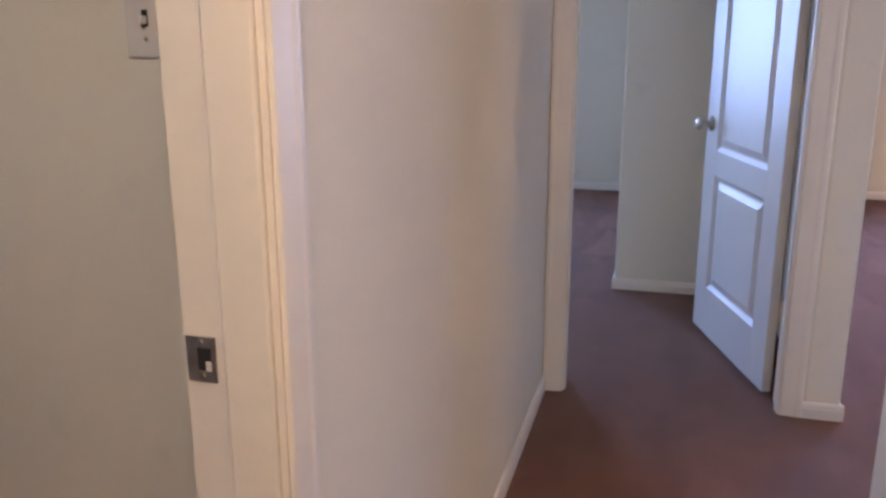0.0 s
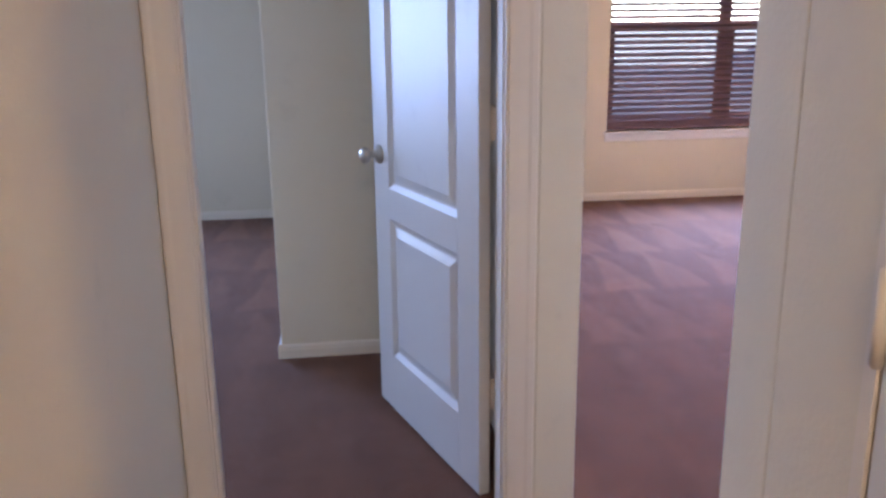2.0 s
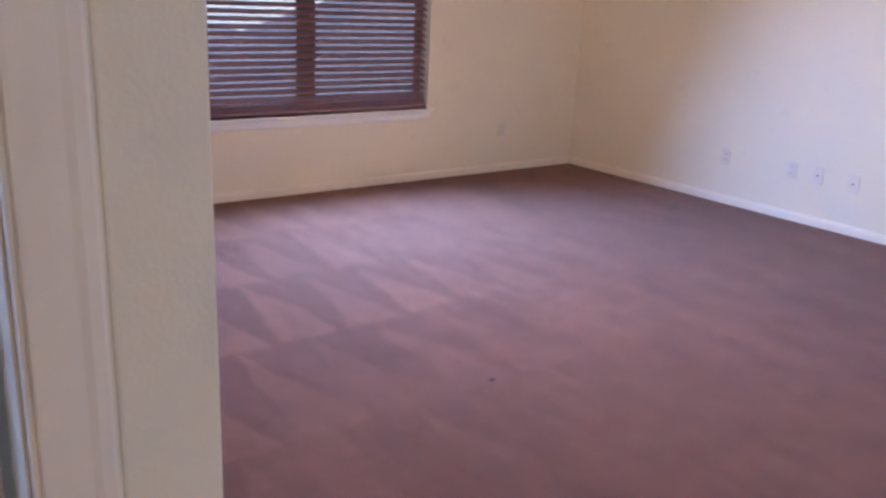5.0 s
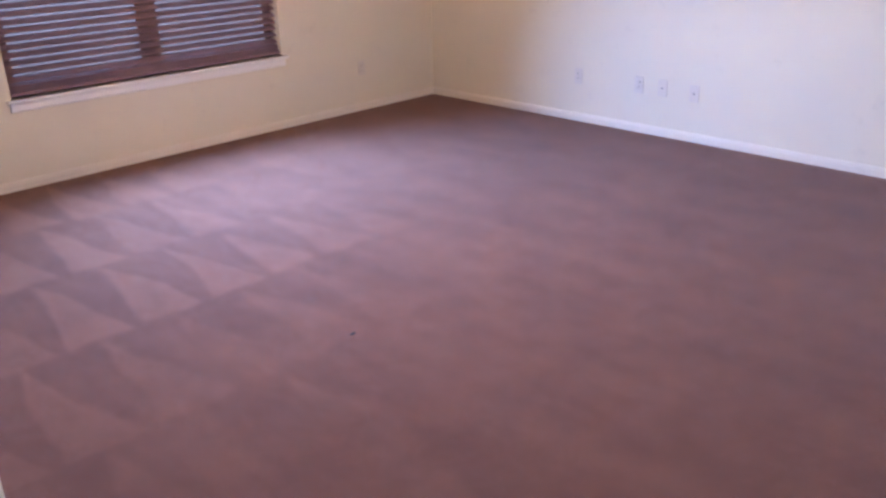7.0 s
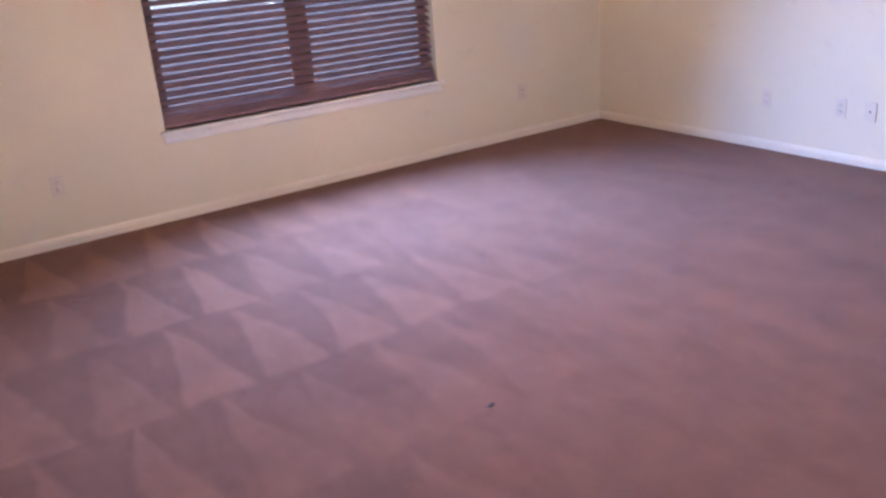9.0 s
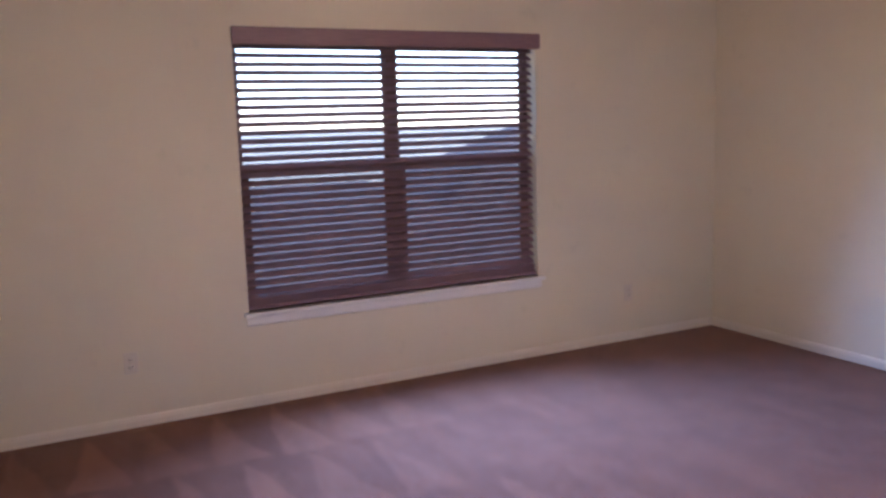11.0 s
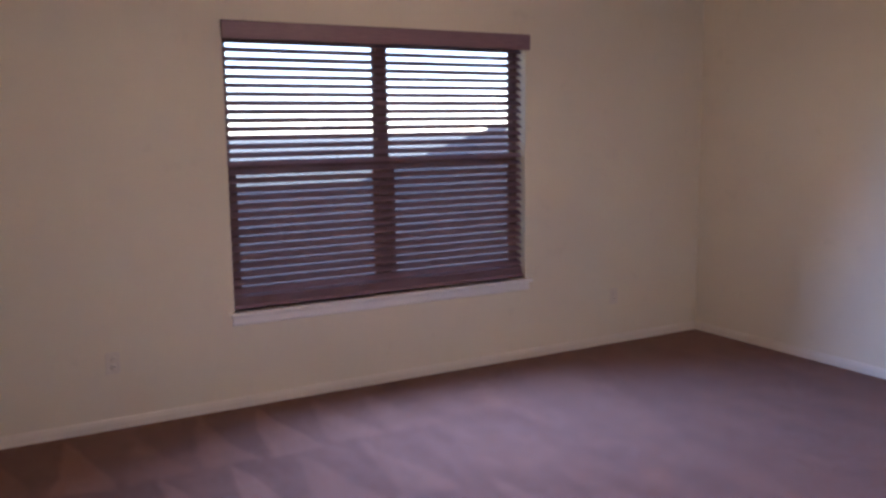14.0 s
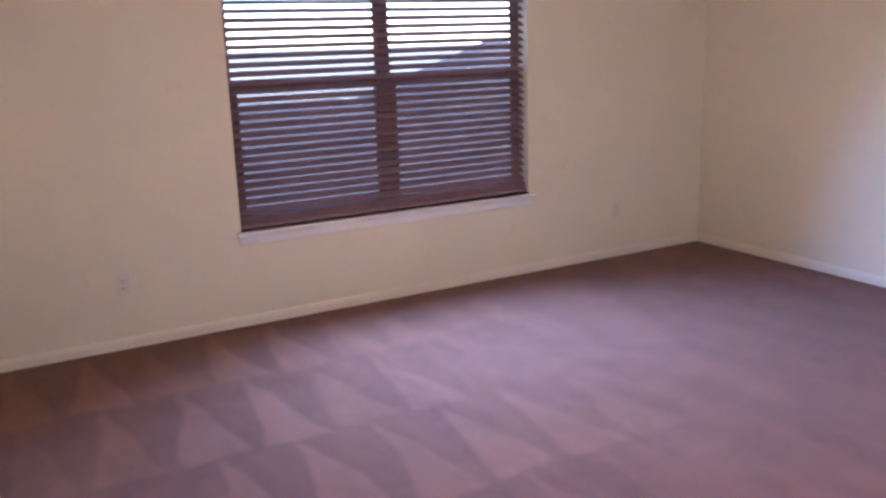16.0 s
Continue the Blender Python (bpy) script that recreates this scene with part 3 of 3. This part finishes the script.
def blade_mesh():
    bm = bmesh.new()
    out = []
    for r, w in ((0.19, 0.045), (0.25, 0.055), (0.4, 0.062), (0.55, 0.068), (0.62, 0.066), (0.66, 0.05), (0.672, 0.025)):
        out.append((r, w))
    pts = [(r, w) for r, w in out] + [(r, -w) for r, w in reversed(out)]
    lo = [bm.verts.new((r, w, -0.003)) for r, w in pts]
    hi = [bm.verts.new((r, w, 0.003)) for r, w in pts]
    bm.faces.new(lo[::-1])
    bm.faces.new(hi)
    n = len(pts)
    for i in range(n):
        j = (i + 1) % n
        bm.faces.new((lo[i], lo[j], hi[j], hi[i]))
    bmesh.ops.recalc_face_normals(bm, faces=bm.faces)
    return bm


for k in range(5):
    a = 86 + 72 * k
    b_ = part("blade", blade_mesh(), BLADE, fan)
    b_.matrix_basis = pose(0, 0, -0.225, 0, 0, a) @ pose(0, 0, 0, -9, 0, 0)
    bm = box((0.1, -0.018, -0.006), (0.27, 0.018, 0.0), 0.003, 1)
    br = part("blade_bracket", bm, FAN_WHITE, fan)
    br.matrix_basis = pose(0, 0, -0.208, 0, 4, a)
for k in range(4):
    a = 20 + 90 * k
    m = pose(0, 0, -0.255, 0, 0, a) @ pose(0.045, 0, 0, 0, 0, 0) @ pose(0, 0, 0, 0, -66, 0)
    part("lamp_arm", lathe([(0, 0.01), (0.012, 0.01), (0.012, -0.03), (0.024, -0.036), (0.026, -0.055), (0, -0.055)], 16, m), FAN_WHITE, fan)
    part("glass_shade", lathe([(0.022, -0.045), (0.03, -0.055), (0.045, -0.08), (0.052, -0.105), (0.058, -0.13), (0.055, -0.131), (0.049, -0.106), (0.04, -0.08), (0, -0.07)], 24, m), SHADE_LIT, fan, "glowing frosted glass tulip shade")
bm = bmesh.new()
add_box(bm, (0.0082, -0.0008, -0.4), (0.0098, 0.0008, -0.29))
part("pull_chain", bm, NICKEL, fan)
part("pull_fob", lathe([(0, 0.0), (0.004, -0.002), (0.009, -0.03), (0.01, -0.04), (0.006, -0.046), (0, -0.047)], 14, pose(0.009, 0, -0.398)), FOB_LIT, fan)

# flush ceiling light added to the hall, unseen, to give it warm light
assumed_lamp = tagged(new("hall_ceiling_light"), "unseen, assumed small round flush ceiling light, lit, in the hall", "ceiling light")
assumed_lamp.matrix_world = pose(0.44, -0.62, H)
part("base", lathe([(0, 0), (0.15, 0), (0.155, -0.012), (0.145, -0.025), (0.13, -0.028), (0, -0.028)], 32), FAN_WHITE, assumed_lamp)
part("glass_dome", lathe([(0.135, -0.02), (0.137, -0.04), (0.12, -0.075), (0.08, -0.1), (0.03, -0.112), (0, -0.114)], 32), ASSUMED_HALL_LIT, assumed_lamp, "glowing frosted glass dome of the assumed hall light")

# small dark spots on the bedroom carpet
for x, y in ((2.6, 3.9),):
    bm = bmesh.new()
    for i in range(3):
        bmesh.ops.create_icosphere(bm, subdivisions=1, radius=0.007, matrix=pose(rng.uniform(-0.01, 0.01), rng.uniform(-0.01, 0.01), 0.001) @ Matrix.Diagonal((1.5, 1, 0.35, 1)))
    lint = tagged(link("lint", bm, DARK), "small dark speck of lint on carpet", "lint")
    lint.location = (x, y, 0)

# ---- outside ----
GZ = -3.2
structure("ground", box((-900, -900, GZ - 0.3), (900, 900, GZ)), GRASS, "dry lawn reaching to the horizon", "ground")
structure("road", box((9, 9, GZ), (17, 120, GZ + 0.02)), CONCRETE, "pale concrete driveway", "road")


def neighbour(name, x0, x1, y0, y1, eave, ridge, hip, label):
    house = tagged(new(name), label, "house")
    part("wall", box((x0, y0, GZ), (x1, y1, eave)), SIDING, house)
    o = 0.4
    a, b, c, d = (x0 - o, y0 - o), (x1 + o, y0 - o), (x1 + o, y1 + o), (x0 - o, y1 + o)
    inset = (y1 - y0) / 2
    bm = bmesh.new()
    lo = [bm.verts.new((*p, eave)) for p in (a, b, c, d)]
    r0 = bm.verts.new((x0 + inset * hip, (y0 + y1) / 2, ridge))
    r1 = bm.verts.new((x1 - inset * hip, (y0 + y1) / 2, ridge))
    for f in ((lo[0], lo[1], r1, r0), (lo[1], lo[2], r1), (lo[2], lo[3], r0, r1), (lo[3], lo[0], r0), (lo[3], lo[2], lo[1], lo[0])):
        bm.faces.new(f)
    part("roof", bm, SHINGLE, house, "grey-brown shingle hip roof")
    for i in range(4):
        x = x0 + (x1 - x0) * (0.15 + 0.22 * i)
        w = part("window", box((x, y0 - 0.05, eave - 1.7), (x + 0.9, y0 + 0.02, eave - 0.5)), DARK, house)
        bm = bmesh.new()
        frame_bars(bm, x - 0.06, x + 0.96, eave - 1.76, eave - 0.44, y0 - 0.08, y0 - 0.03, 0.06)
        part("frame", bm, TRIM, w)
    return house


lower_roof = tagged(new("porch_roof"), "grey shingle roof of the storey below the window", "roof")
bm = bmesh.new()
vs = [bm.verts.new(p) for p in ((-3.2, 7.0, -0.25), (6.01, 7.0, -0.25), (6.01, 10.6, -1.55), (-3.2, 10.6, -1.55), (-3.2, 7.0, -0.45), (6.01, 7.0, -0.45), (6.01, 10.6, -1.75), (-3.2, 10.6, -1.75))]
for f in ((0, 1, 2, 3), (7, 6, 5, 4), (0, 4, 5, 1), (1, 5, 6, 2), (2, 6, 7, 3), (3, 7, 4, 0)):
    bm.faces.new([vs[i] for i in f])
bmesh.ops.recalc_face_normals(bm, faces=bm.faces)
part("shingle_slope", bm, SHINGLE, lower_roof)
part("wall", box((-3.1, 7.0, GZ), (5.9, 10.2, -1.7)), SIDING, lower_roof)
part("gutter", box((-3.2, 10.6, -1.72), (6.01, 10.72, -1.6), 0.02), TRIM, lower_roof)

neighbour("neighbour_house", -9.0, 12.0, 12.4, 25.4, -1.6, 0.4, 0.6, "neighbouring house with grey shingle hip roof")
neighbour("neighbour_house", 15.5, 38.0, 31.0, 43.0, -2.6, 1.5, 1.3, "taller neighbouring house with blue-grey shingle roof")
